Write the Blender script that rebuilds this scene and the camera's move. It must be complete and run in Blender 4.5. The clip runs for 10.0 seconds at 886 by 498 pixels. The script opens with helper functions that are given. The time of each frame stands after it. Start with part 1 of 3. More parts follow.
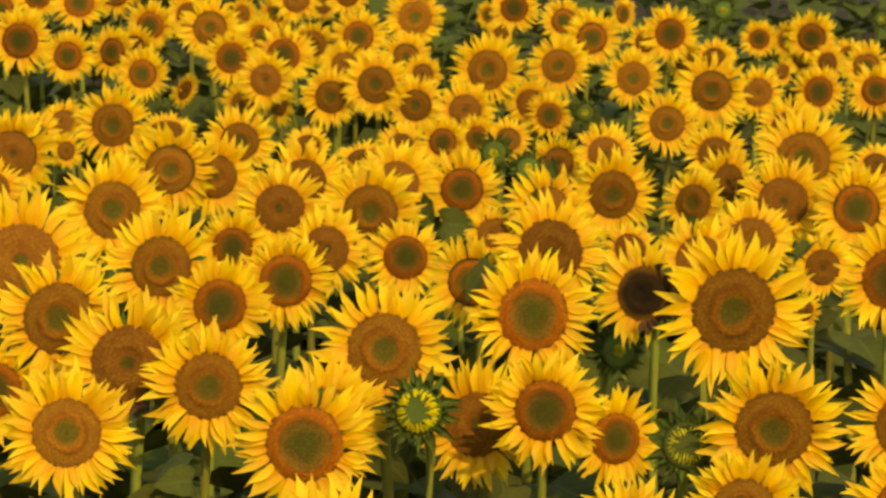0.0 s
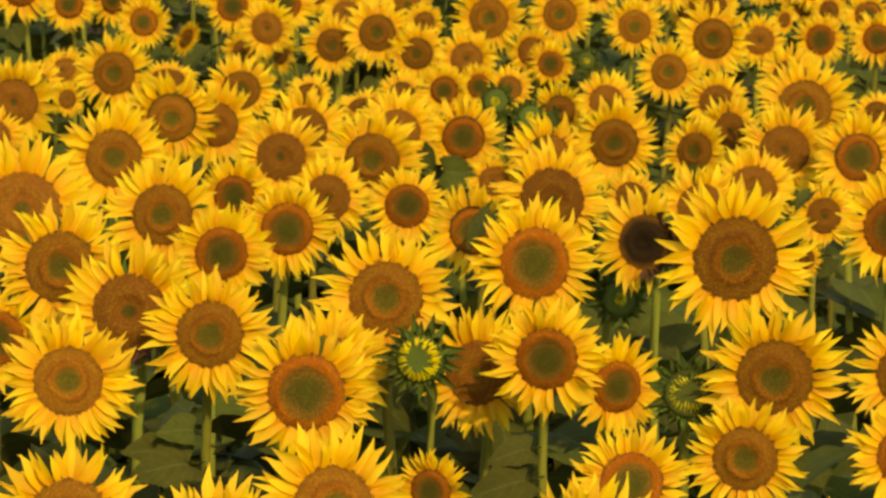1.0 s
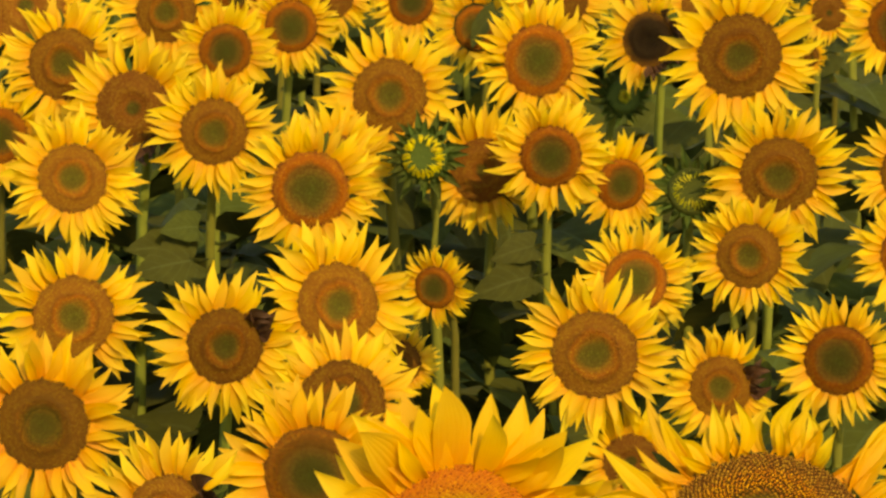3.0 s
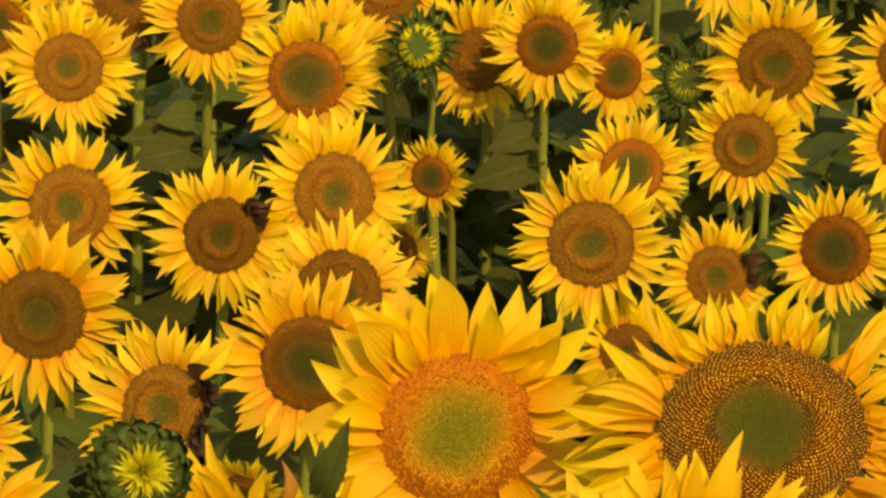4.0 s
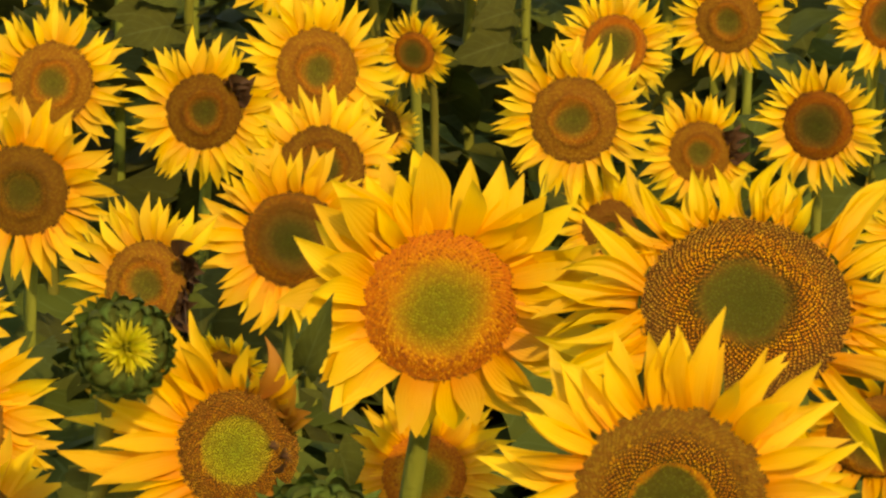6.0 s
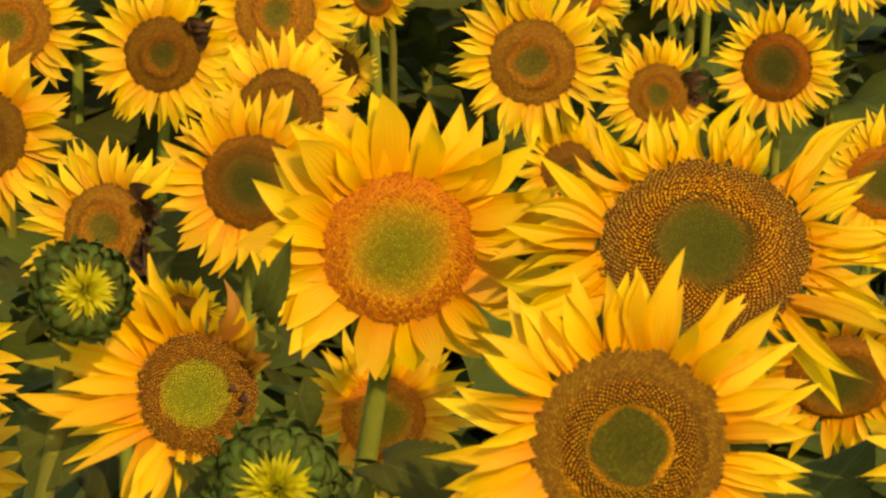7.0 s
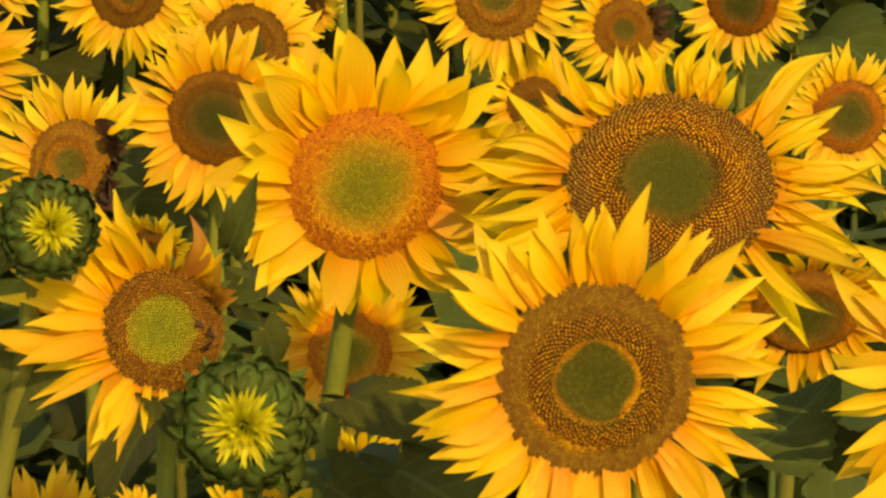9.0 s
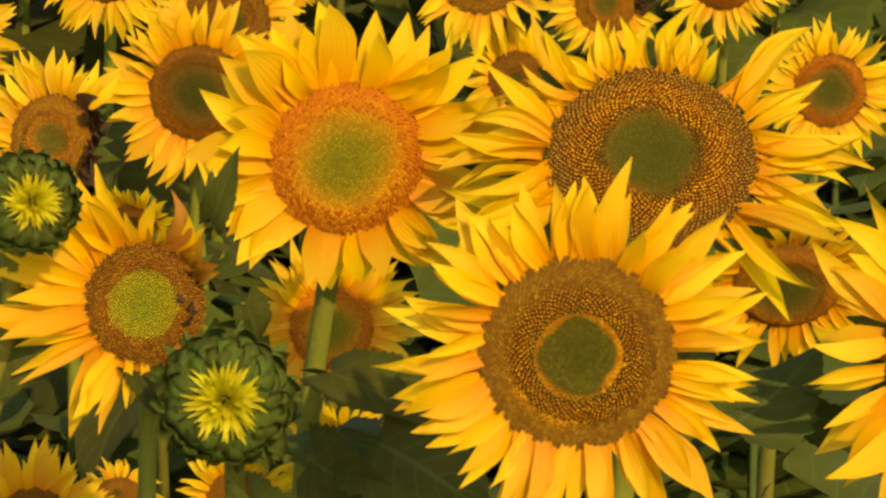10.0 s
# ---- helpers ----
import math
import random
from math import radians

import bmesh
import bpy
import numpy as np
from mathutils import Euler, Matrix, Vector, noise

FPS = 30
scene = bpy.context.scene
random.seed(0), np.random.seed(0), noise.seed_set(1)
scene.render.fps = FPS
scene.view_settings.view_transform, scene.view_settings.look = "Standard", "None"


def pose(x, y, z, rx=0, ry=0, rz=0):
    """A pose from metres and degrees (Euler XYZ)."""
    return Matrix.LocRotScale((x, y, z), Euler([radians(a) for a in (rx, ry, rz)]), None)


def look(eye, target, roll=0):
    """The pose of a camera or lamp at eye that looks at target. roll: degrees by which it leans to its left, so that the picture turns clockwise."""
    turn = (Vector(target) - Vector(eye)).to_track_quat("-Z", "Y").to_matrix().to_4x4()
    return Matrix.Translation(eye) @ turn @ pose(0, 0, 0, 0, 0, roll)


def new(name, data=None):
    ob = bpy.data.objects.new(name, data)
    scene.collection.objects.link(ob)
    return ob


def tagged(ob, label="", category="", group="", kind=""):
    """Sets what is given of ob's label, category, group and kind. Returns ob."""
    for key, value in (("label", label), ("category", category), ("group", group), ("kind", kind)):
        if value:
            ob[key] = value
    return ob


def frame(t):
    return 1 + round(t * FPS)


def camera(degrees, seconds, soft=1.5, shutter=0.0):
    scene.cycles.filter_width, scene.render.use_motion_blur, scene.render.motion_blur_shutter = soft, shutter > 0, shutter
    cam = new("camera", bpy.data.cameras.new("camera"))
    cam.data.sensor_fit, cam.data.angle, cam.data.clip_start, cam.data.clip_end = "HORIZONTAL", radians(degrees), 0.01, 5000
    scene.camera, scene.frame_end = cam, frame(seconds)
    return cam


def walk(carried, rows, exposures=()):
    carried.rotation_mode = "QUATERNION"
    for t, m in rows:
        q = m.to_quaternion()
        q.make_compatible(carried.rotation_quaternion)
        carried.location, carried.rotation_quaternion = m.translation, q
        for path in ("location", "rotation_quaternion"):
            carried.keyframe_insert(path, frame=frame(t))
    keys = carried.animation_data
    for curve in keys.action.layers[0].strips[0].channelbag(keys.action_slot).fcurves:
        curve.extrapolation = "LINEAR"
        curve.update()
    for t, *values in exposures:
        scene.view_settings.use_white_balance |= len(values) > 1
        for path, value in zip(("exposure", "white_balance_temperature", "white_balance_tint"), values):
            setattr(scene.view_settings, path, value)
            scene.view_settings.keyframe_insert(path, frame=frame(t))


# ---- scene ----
cam = camera(12.0, 10.0, soft=2.5)
cam.data.dof.use_dof, cam.data.dof.focus_distance, cam.data.dof.aperture_fstop = True, 5.8, 34.0
EYE, TILT = 2.7, -6.84
# seconds, degrees turned to the left, degrees tilted up from the first view
TURNS = [
    (0.0, 0.0000, 0.0000),
    (0.5, 0.0271, -0.2650),
    (1.0, 0.0194, -0.7028),
    (1.5, 0.0489, -1.2904),
    (2.0, 0.0972, -1.9610),
    (3.5, 0.0548, -4.2362),
    (4.0, 0.0275, -4.9605),
    (4.5, -0.0079, -5.4843),
    (5.0, -0.0473, -5.9107),
    (6.5, -0.4351, -7.0283),
    (7.0, -0.7846, -7.4277),
    (7.5, -1.0991, -7.7042),
    (8.0, -1.2511, -7.9270),
    (8.5, -1.2601, -8.1075),
    (9.0, -1.2613, -8.3072),
    (9.5, -1.3382, -8.5069),
    (10.0, -1.5224, -8.6567),
]
walk(cam, [(t, pose(0, 0, EYE, 90 + TILT + up, 0, left)) for t, left, up in TURNS],
     exposures=[(0.0, 0.23, 8700, 12), (10.0, 0.35, 8700, 12)])

# ---- light: a low warm sun from the right, behind the camera ----
SUN = Vector((0.24, -0.81, 0.53)).normalized()
world = bpy.data.worlds.new("sky")
scene.world = world
world.use_nodes = True
wn = world.node_tree.nodes
sky = wn.new("ShaderNodeTexSky")
sky.sky_type, sky.sun_disc = "NISHITA", False
sky.sun_elevation = math.asin(SUN.z)
sky.sun_rotation = math.atan2(SUN.x, SUN.y)
wn["Background"].inputs["Strength"].default_value = 0.23
world.node_tree.links.new(sky.outputs[0], wn["Background"].inputs["Color"])
lamp = bpy.data.lights.new("sun", "SUN")
lamp.energy, lamp.angle, lamp.color = 3.6, radians(0.6), (1.0, 0.82, 0.52)
sun = new("sun", lamp)
sun.matrix_world = look(SUN * 50, (0, 0, 0))


# ---- materials ----
class Nodes:
    """A small helper that wires a material's nodes."""

    def __init__(self, name):
        self.mat = bpy.data.materials.new(name)
        self.mat.use_nodes = True
        self.tree = self.mat.node_tree
        self.bsdf = self.tree.nodes["Principled BSDF"]
        self.out = self.tree.nodes["Material Output"]

    def add(self, kind, ins=(), operation="", blend_type=""):
        n = self.tree.nodes.new("ShaderNode" + kind)
        if operation:
            n.operation = operation
        if blend_type:
            n.blend_type = blend_type
        for key, value in dict(ins).items():
            if isinstance(value, bpy.types.NodeSocket):
                self.tree.links.new(value, n.inputs[key])
            else:
                n.inputs[key].default_value = value
        return n

    def set(self, key, value):
        if isinstance(value, bpy.types.NodeSocket):
            self.tree.links.new(value, self.bsdf.inputs[key])
        else:
            self.bsdf.inputs[key].default_value = value

    def maths(self, op, a, b=0.0):
        return self.add("Math", {0: a, 1: b}, operation=op).outputs[0]

    def ramp(self, fac, stops, interpolation="LINEAR"):
        n = self.add("ValToRGB", {0: fac})
        n.color_ramp.interpolation = interpolation
        while len(n.color_ramp.elements) < len(stops):
            n.color_ramp.elements.new(0.5)
        for e, (p, c) in zip(n.color_ramp.elements, stops):
            e.position, e.color = p, (*c, 1)
        return n.outputs[0]

    def mix(self, fac, a, b, how="MIX"):
        return self.add("MixRGB", {0: fac, 1: a, 2: b}, blend_type=how).outputs[0]

    def noise(self, scale, vector=None, detail=3.0):
        ins = {"Scale": scale, "Detail": detail}
        if vector is not None:
            ins["Vector"] = vector
        return self.add("TexNoise", ins).outputs["Fac"]

    def bump(self, height, strength, distance):
        return self.add("Bump", {"Height": height, "Strength": strength, "Distance": distance}).outputs[0]


def petal_material(name, tip, base, thin=0.46):
    """Yellow ray petal: orange at its foot, fine veins along it, light shining through."""
    n = Nodes(name)
    uv = n.add("TexCoord").outputs["UV"]
    split = n.add("SeparateXYZ", {0: uv})
    along, across = split.outputs[1], split.outputs[0]
    wob = n.noise(3.0, uv, 2.0)
    vein = n.maths("SINE", n.maths("ADD", n.maths("MULTIPLY", across, 46.0), n.maths("MULTIPLY", wob, 5.0)))
    patch = n.noise(4.0, n.add("VectorMath", {0: uv, 1: (1.0, 0.35, 1.0)}, operation="MULTIPLY").outputs[0], 2.0)
    vein = n.maths("MULTIPLY", vein, n.maths("MULTIPLY", patch, 1.5))
    colour = n.ramp(along, [(0.0, base), (0.34, tuple((a + 2 * b) / 3 for a, b in zip(base, tip))), (0.62, tip)])
    rnd = n.add("ObjectInfo").outputs["Random"]
    isl = n.add("NewGeometry").outputs["Random Per Island"]
    mixed = n.maths("FRACT", n.maths("ADD", rnd, isl))
    hue = n.add("HueSaturation", {"Hue": n.maths("ADD", n.maths("MULTIPLY", mixed, 0.022), 0.489),
                                  "Value": n.maths("ADD", n.maths("MULTIPLY", mixed, 0.22), 0.86), "Color": colour}).outputs[0]
    colour = n.mix(n.maths("MULTIPLY", n.maths("ADD", vein, 1.0), 0.05), hue, (0.62, 0.20, 0.004, 1))
    blotch = n.noise(5.0, n.add("TexCoord").outputs["Object"], 4.0)
    colour = n.mix(n.maths("MULTIPLY", n.maths("GREATER_THAN", blotch, 0.66), 0.12), colour, (0.45, 0.16, 0.01, 1))
    n.set("Base Color", colour)
    n.set("Roughness", 0.58)
    n.set("Specular IOR Level", 0.25)
    n.set("Normal", n.bump(vein, 0.18, 0.01))
    glow = n.add("BsdfTranslucent", {"Color": colour})
    both = n.add("MixShader", {0: thin, 1: n.bsdf.outputs[0], 2: glow.outputs[0]})
    n.tree.links.new(both.outputs[0], n.out.inputs[0])
    return n.mat


def disc_material(name, stops, light=1.0):
    """Seed disc: rings of colour from the green heart outwards, every floret a little different."""
    n = Nodes(name)
    place = n.add("TexCoord").outputs["Object"]
    flat = n.add("VectorMath", {0: place, 1: (1, 1, 0)}, operation="MULTIPLY").outputs[0]
    r = n.add("VectorMath", {0: flat}, operation="LENGTH").outputs["Value"]
    shifted = n.add("VectorMath", {0: place, 1: n.add("CombineXYZ", {0: n.maths("MULTIPLY", n.add("ObjectInfo").outputs["Random"], 40.0)}).outputs[0]}, operation="ADD").outputs[0]
    r = n.maths("ADD", r, n.maths("MULTIPLY", n.maths("SUBTRACT", n.noise(2.2, shifted), 0.5), 0.28))
    colour = n.ramp(r, stops)
    isl = n.add("NewGeometry").outputs["Random Per Island"]
    colour = n.add("HueSaturation", {"Hue": n.maths("ADD", n.maths("MULTIPLY", isl, 0.03), 0.485),
                                     "Value": n.maths("MULTIPLY", n.maths("ADD", n.maths("MULTIPLY", isl, 0.4), 0.8 * light), n.maths("ADD", n.maths("MULTIPLY", n.add("ObjectInfo").outputs["Random"], 0.5), 0.72)), "Color": colour}).outputs[0]
    n.set("Base Color", colour)
    n.set("Roughness", 0.8)
    n.set("Specular IOR Level", 0.04)
    n.set("Normal", n.bump(n.noise(60.0, place), 0.12, 0.02))
    return n.mat


def green_material(name, dark, light, scale=6.0, rough=0.7, thin=0.18, veins=True):
    """Leaf or stalk: mottled green, paler veins on blades, a dull sheen, hairs as fine relief."""
    n = Nodes(name)
    tex = n.add("TexCoord")
    rnd = n.add("ObjectInfo").outputs["Random"]
    mott = n.noise(scale, tex.outputs["Object"], 5.0)
    colour = n.mix(mott, (*dark, 1), (*light, 1))
    height = n.noise(scale * 9, tex.outputs["Object"], 3.0)
    if veins:
        s = n.add("SeparateXYZ", {0: tex.outputs["UV"]})
        off = n.maths("ABSOLUTE", n.maths("SUBTRACT", s.outputs[0], 0.5))
        side = n.maths("SINE", n.maths("ADD", n.maths("MULTIPLY", s.outputs[1], 44.0), n.maths("MULTIPLY", off, -30.0)))
        rib = n.maths("MAXIMUM", n.maths("LESS_THAN", off, 0.02), n.maths("MULTIPLY", n.maths("GREATER_THAN", side, 0.93), 0.55))
        colour = n.mix(n.maths("MULTIPLY", rib, 0.35), colour, (0.10, 0.13, 0.04, 1))
        height = n.maths("ADD", n.maths("MULTIPLY", height, 0.5), rib)
    colour = n.add("HueSaturation", {"Hue": n.maths("ADD", n.maths("MULTIPLY", rnd, 0.05), 0.47),
                                     "Value": n.maths("ADD", n.maths("MULTIPLY", rnd, 0.5), 0.75), "Color": colour}).outputs[0]
    n.set("Base Color", colour)
    n.set("Roughness", rough)
    n.set("Specular IOR Level", 0.06)
    n.set("Normal", n.bump(height, 0.35, 0.006))
    glow = n.add("BsdfTranslucent", {"Color": colour})
    both = n.add("MixShader", {0: thin, 1: n.bsdf.outputs[0], 2: glow.outputs[0]})
    n.tree.links.new(both.outputs[0], n.out.inputs[0])
    return n.mat


def soil_material():
    n = Nodes("soil")
    place = n.add("TexCoord").outputs["Object"]
    big, fine = n.noise(1.3, place, 4.0), n.noise(25.0, place, 6.0)
    n.set("Base Color", n.mix(fine, n.mix(big, (0.022, 0.015, 0.009, 1), (0.04, 0.028, 0.016, 1)), (0.06, 0.044, 0.028, 1)))
    n.set("Roughness", 0.95)
    n.set("Specular IOR Level", 0.03)
    n.set("Normal", n.bump(fine, 0.9, 0.03))
    return n.mat


PETAL = petal_material("petal_yellow", (0.75, 0.515, 0.024), (0.78, 0.39, 0.016))
PETAL_DEEP = petal_material("petal_deep_yellow", (0.76, 0.475, 0.022), (0.80, 0.34, 0.014))
PETAL_DULL = petal_material("petal_dull_yellow", (0.70, 0.47, 0.018), (0.72, 0.32, 0.012))
PETAL_DRY = petal_material("petal_dry_orange_brown", (0.42, 0.20, 0.018), (0.36, 0.13, 0.012))
PETAL_BLACK = petal_material("petal_blackened_shade", (0.045, 0.026, 0.013), (0.060, 0.030, 0.012), 0.15)
TUFT = petal_material("tuft_yellow_green", (0.62, 0.56, 0.030), (0.36, 0.36, 0.022))
TUFT_OPEN = petal_material("tuft_open_yellow", (0.74, 0.60, 0.018), (0.60, 0.51, 0.016))
GREEN_HEART, OLIVE = (0.046, 0.050, 0.006), (0.062, 0.052, 0.007)
BROWN, RUST = (0.155, 0.068, 0.008), (0.27, 0.096, 0.007)
DISC = {
    "young": disc_material("disc_young", [(0.0, GREEN_HEART), (0.36, OLIVE), (0.62, (0.14, 0.074, 0.010)), (0.74, RUST), (0.88, (0.23, 0.084, 0.008)), (1.0, (0.10, 0.042, 0.007))]),
    "ripe": disc_material("disc_ripe", [(0.0, (0.066, 0.060, 0.007)), (0.28, (0.085, 0.066, 0.008)), (0.38, (0.16, 0.085, 0.009)), (0.49, (0.25, 0.103, 0.009)), (0.60, (0.15, 0.067, 0.008)), (0.70, (0.175, 0.081, 0.008)), (0.84, (0.165, 0.077, 0.008)), (1.0, (0.115, 0.052, 0.007))]),
    "brown": disc_material("disc_brown", [(0.0, OLIVE), (0.12, OLIVE), (0.24, (0.19, 0.082, 0.010)), (0.45, BROWN), (0.98, (0.14, 0.060, 0.008))]),
    "gold": disc_material("disc_gold", [(0.0, (0.13, 0.125, 0.010)), (0.30, (0.16, 0.135, 0.010)), (0.52, (0.29, 0.165, 0.012)), (0.70, (0.43, 0.18, 0.012)), (0.96, (0.42, 0.150, 0.012))]),
    # disc of a damaged head, the shadow lying on it put into the colour
    "withered": disc_material("disc_darkened", [(0.0, (0.02, 0.014, 0.005)), (0.70, (0.03, 0.018, 0.006)), (0.95, (0.15, 0.07, 0.01))]),
    "full": disc_material("disc_full", [(0.0, (0.055, 0.055, 0.006)), (0.36, (0.075, 0.066, 0.008)), (0.42, (0.34, 0.15, 0.010)), (0.54, (0.50, 0.21, 0.012)), (0.67, (0.44, 0.19, 0.012)), (0.75, (0.20, 0.098, 0.010)), (0.97, (0.155, 0.078, 0.010))]),
    "lime": disc_material("disc_lime", [(0.0, (0.19, 0.205, 0.013)), (0.30, (0.25, 0.24, 0.014)), (0.52, (0.31, 0.235, 0.016)), (0.62, (0.42, 0.17, 0.012)), (0.95, (0.40, 0.18, 0.02))]),
    "dark": disc_material("disc_dark", [(0.0, (0.050, 0.056, 0.006)), (0.38, (0.068, 0.066, 0.007)), (0.46, (0.14, 0.07, 0.008)), (0.56, (0.62, 0.25, 0.012)), (0.72, (0.52, 0.21, 0.012)), (0.84, (0.34, 0.17, 0.018)), (0.98, (0.30, 0.155, 0.02))]),
}
# chaff under the florets, darkened in colour to paint the shade of the gaps
CHAFF_SHADE = disc_material("disc_chaff_shade", [(0.0, (0.055, 0.055, 0.006)), (0.34, (0.065, 0.058, 0.007)), (0.48, (0.13, 0.07, 0.009)), (1.0, (0.15, 0.076, 0.009))])
CHAFF_SHADE_LIME = disc_material("disc_chaff_shade_lime", [(0.0, (0.075, 0.080, 0.008)), (1.0, (0.10, 0.075, 0.008))])
FLORET_RED = disc_material("floret_dark_red", [(0.0, (0.20, 0.07, 0.010)), (1.0, (0.24, 0.075, 0.010))])
CHAFF_SHADE_DARK = disc_material("disc_chaff_shade_dark", [(0.0, (0.045, 0.048, 0.005)), (0.42, (0.05, 0.042, 0.006)), (0.55, (0.085, 0.040, 0.006)), (1.0, (0.075, 0.035, 0.006))])
LEAF = green_material("leaf_green", (0.034, 0.041, 0.008), (0.074, 0.084, 0.013))
STEM = green_material("stem_green", (0.105, 0.115, 0.015), (0.17, 0.175, 0.026), scale=18.0, thin=0.03, veins=False)
BRACT = green_material("bract_green", (0.038, 0.058, 0.010), (0.078, 0.105, 0.018), scale=10.0, thin=0.10, veins=False)
SOIL = soil_material()


# ---- meshes that many things share ----
def grid_mesh(name, point, nx, ny, material, smooth=True):
    """A sheet with point(u, v) at u, v from 0 to 1, and those as its UV map."""
    verts = [tuple(point(i / nx, j / ny)) for j in range(ny + 1) for i in range(nx + 1)]
    w = nx + 1
    faces = [(j * w + i, j * w + i + 1, (j + 1) * w + i + 1, (j + 1) * w + i) for j in range(ny) for i in range(nx)]
    return finish(name, verts, faces, [(i / nx, j / ny) for j in range(ny + 1) for i in range(nx + 1)], material, smooth)


def finish(name, verts, faces, uvs, material, smooth=True):
    me = bpy.data.meshes.new(name)
    me.from_pydata(verts, [], faces)
    if uvs is not None:
        layer = me.uv_layers.new(name="UVMap")
        loops = np.empty(len(me.loops), dtype=np.int32)
        me.loops.foreach_get("vertex_index", loops)
        layer.data.foreach_set("uv", np.asarray(uvs, dtype=np.float32)[loops].ravel())
    me.materials.append(material)
    me.polygons.foreach_set("use_smooth", [smooth] * len(me.polygons))
    me.update()
    return me


def petal_shape(rng, wild=0.0, width=0.275, taper=1.4):
    """A point function of one petal, 1 long along y, its face towards z."""
    curl, cup = rng.uniform(-0.22, 0.20) - 0.25 * wild * rng.random(), rng.uniform(0.05, 0.28) + 0.5 * wild
    twist, sway = rng.uniform(-0.5, 0.5) * (1 + 2.2 * wild), rng.uniform(-0.10, 0.10) * (1 + 1.5 * wild)
    lift, wave, wide = rng.uniform(-0.1, 0.25), rng.uniform(0, 6.28), width * rng.uniform(0.8, 1.15)
    peak = rng.uniform(0.40, 0.54)

    def point(u, v):
        s = 2 * u - 1
        swell = (v / peak) ** 0.7 if v < peak else max(0.0, 1 - ((v - peak) / (1 - peak)) ** taper)
        half = 0.5 * wide * (0.78 * (1 - v) + 0.78 * swell)
        x = s * half
        z = cup * half * s * s + (0.010 + 0.018 * wild) * math.cos(s * 7.5) * (1 - v * v) + 0.012 * math.sin(9 * v + wave) * s
        a = twist * v * v
        x, z = x * math.cos(a) - z * math.sin(a), x * math.sin(a) + z * math.cos(a)
        return x + sway * math.sin(3.0 * v), v * (1 - 0.15 * abs(curl) * v), z + curl * v * v + lift * v * (1 - v)
    return point


rng = random.Random(4)
PETALS_FINE = [grid_mesh("petal", petal_shape(rng, 0.14, 0.23, 1.6), 6, 10, PETAL_DEEP) for i in range(14)]
PETALS_BROAD = [grid_mesh("petal", petal_shape(rng, 0.06, 0.34, 1.6), 6, 10, PETAL_DEEP) for i in range(12)]
PETALS_SLIM = [grid_mesh("petal", petal_shape(rng, 0.16, 0.165, 1.5), 6, 12, PETAL_DEEP) for i in range(12)]
PETALS_WILD = [grid_mesh("petal", petal_shape(rng, 0.70, 0.20, 1.5), 8, 12, PETAL_DULL) for i in range(14)]
PETALS_PLAIN = [grid_mesh("petal", petal_shape(rng, 0.26, 0.215, 1.25), 4, 6, PETAL) for i in range(14)]
PETALS_DRY = [grid_mesh("petal", petal_shape(rng, 1.0, 0.30, 1.6), 8, 12, PETAL_DRY) for i in range(6)]
PETALS_BLACK = [grid_mesh("petal", petal_shape(rng, 1.0, 0.32, 1.6), 6, 8, PETAL_BLACK) for i in range(6)]
TUFTS = [grid_mesh("petal", petal_shape(rng, 0.1, 0.16), 4, 6, TUFT) for i in range(6)]
TUFTS_OPEN = [grid_mesh("petal", petal_shape(rng, 0.1, 0.22), 4, 6, TUFT_OPEN) for i in range(6)]


def petal_poses(rng, wild=0.0, length=0.86, count=54, plan=None):
    """Angles and poses of the petals of a head whose disc has the radius 1, in three overlapping rings.
    plan(degrees from the right, anticlockwise) gives the share of petals kept there, their length, their lean to the front and the pool of meshes."""
    out = []
    for ring, share, lean, reach in ((0, 0.36, 1, 1.06), (1, 0.34, 8, 1.0), (2, 0.30, 17, 0.82)):
        k = round(count * share)
        start = rng.uniform(0, 6.28)
        for i in range(k):
            a = start + (i + rng.uniform(-0.34, 0.34)) * 2 * math.pi / k
            keep, grow, forward, pool = plan(math.degrees(a) % 360) if plan else (1.0, 1.0, 0.0, None)
            e = radians(lean * (1 - 0.8 * wild) - 6 * wild + forward + rng.gauss(0, 8 + 14 * wild))
            size = grow * length * reach * rng.uniform(0.80, 1.14) * (1 + wild * rng.uniform(-0.25, 0.15))
            base = Matrix.Rotation(a - math.pi / 2, 4, "Z") @ Matrix.Translation((0, 0.95, -0.05 + 0.03 * ring)) @ Matrix.Rotation(e, 4, "X")
            base = base @ Matrix.Rotation(radians(rng.gauss(0, 9 + 14 * wild)), 4, "Z") @ Matrix.Rotation(radians(rng.gauss(0, 9 + 20 * wild)), 4, "Y")
            base = base @ Matrix.Diagonal((size * rng.uniform(0.85, 1.15) / max(0.75, grow) ** 0.5, size, size, 1))
            if rng.random() < keep:
                out.append((base, pool))
    return out


def plan_ragged(a):
    """Short curled petals on top, slender ones beside them, long hanging ones with gaps below."""
    if 50 < a < 128:
        return 0.9, 0.62, 34, None
    if a < 165:
        return (0.8, 0.84, 16, None) if a >= 128 else (0.75, 1.0, 4, None)
    if a < 280:
        return 0.9, 1.0, -4, None
    return (0.66, 1.14, -12, None) if a < 335 else (0.75, 1.02, 4, None)


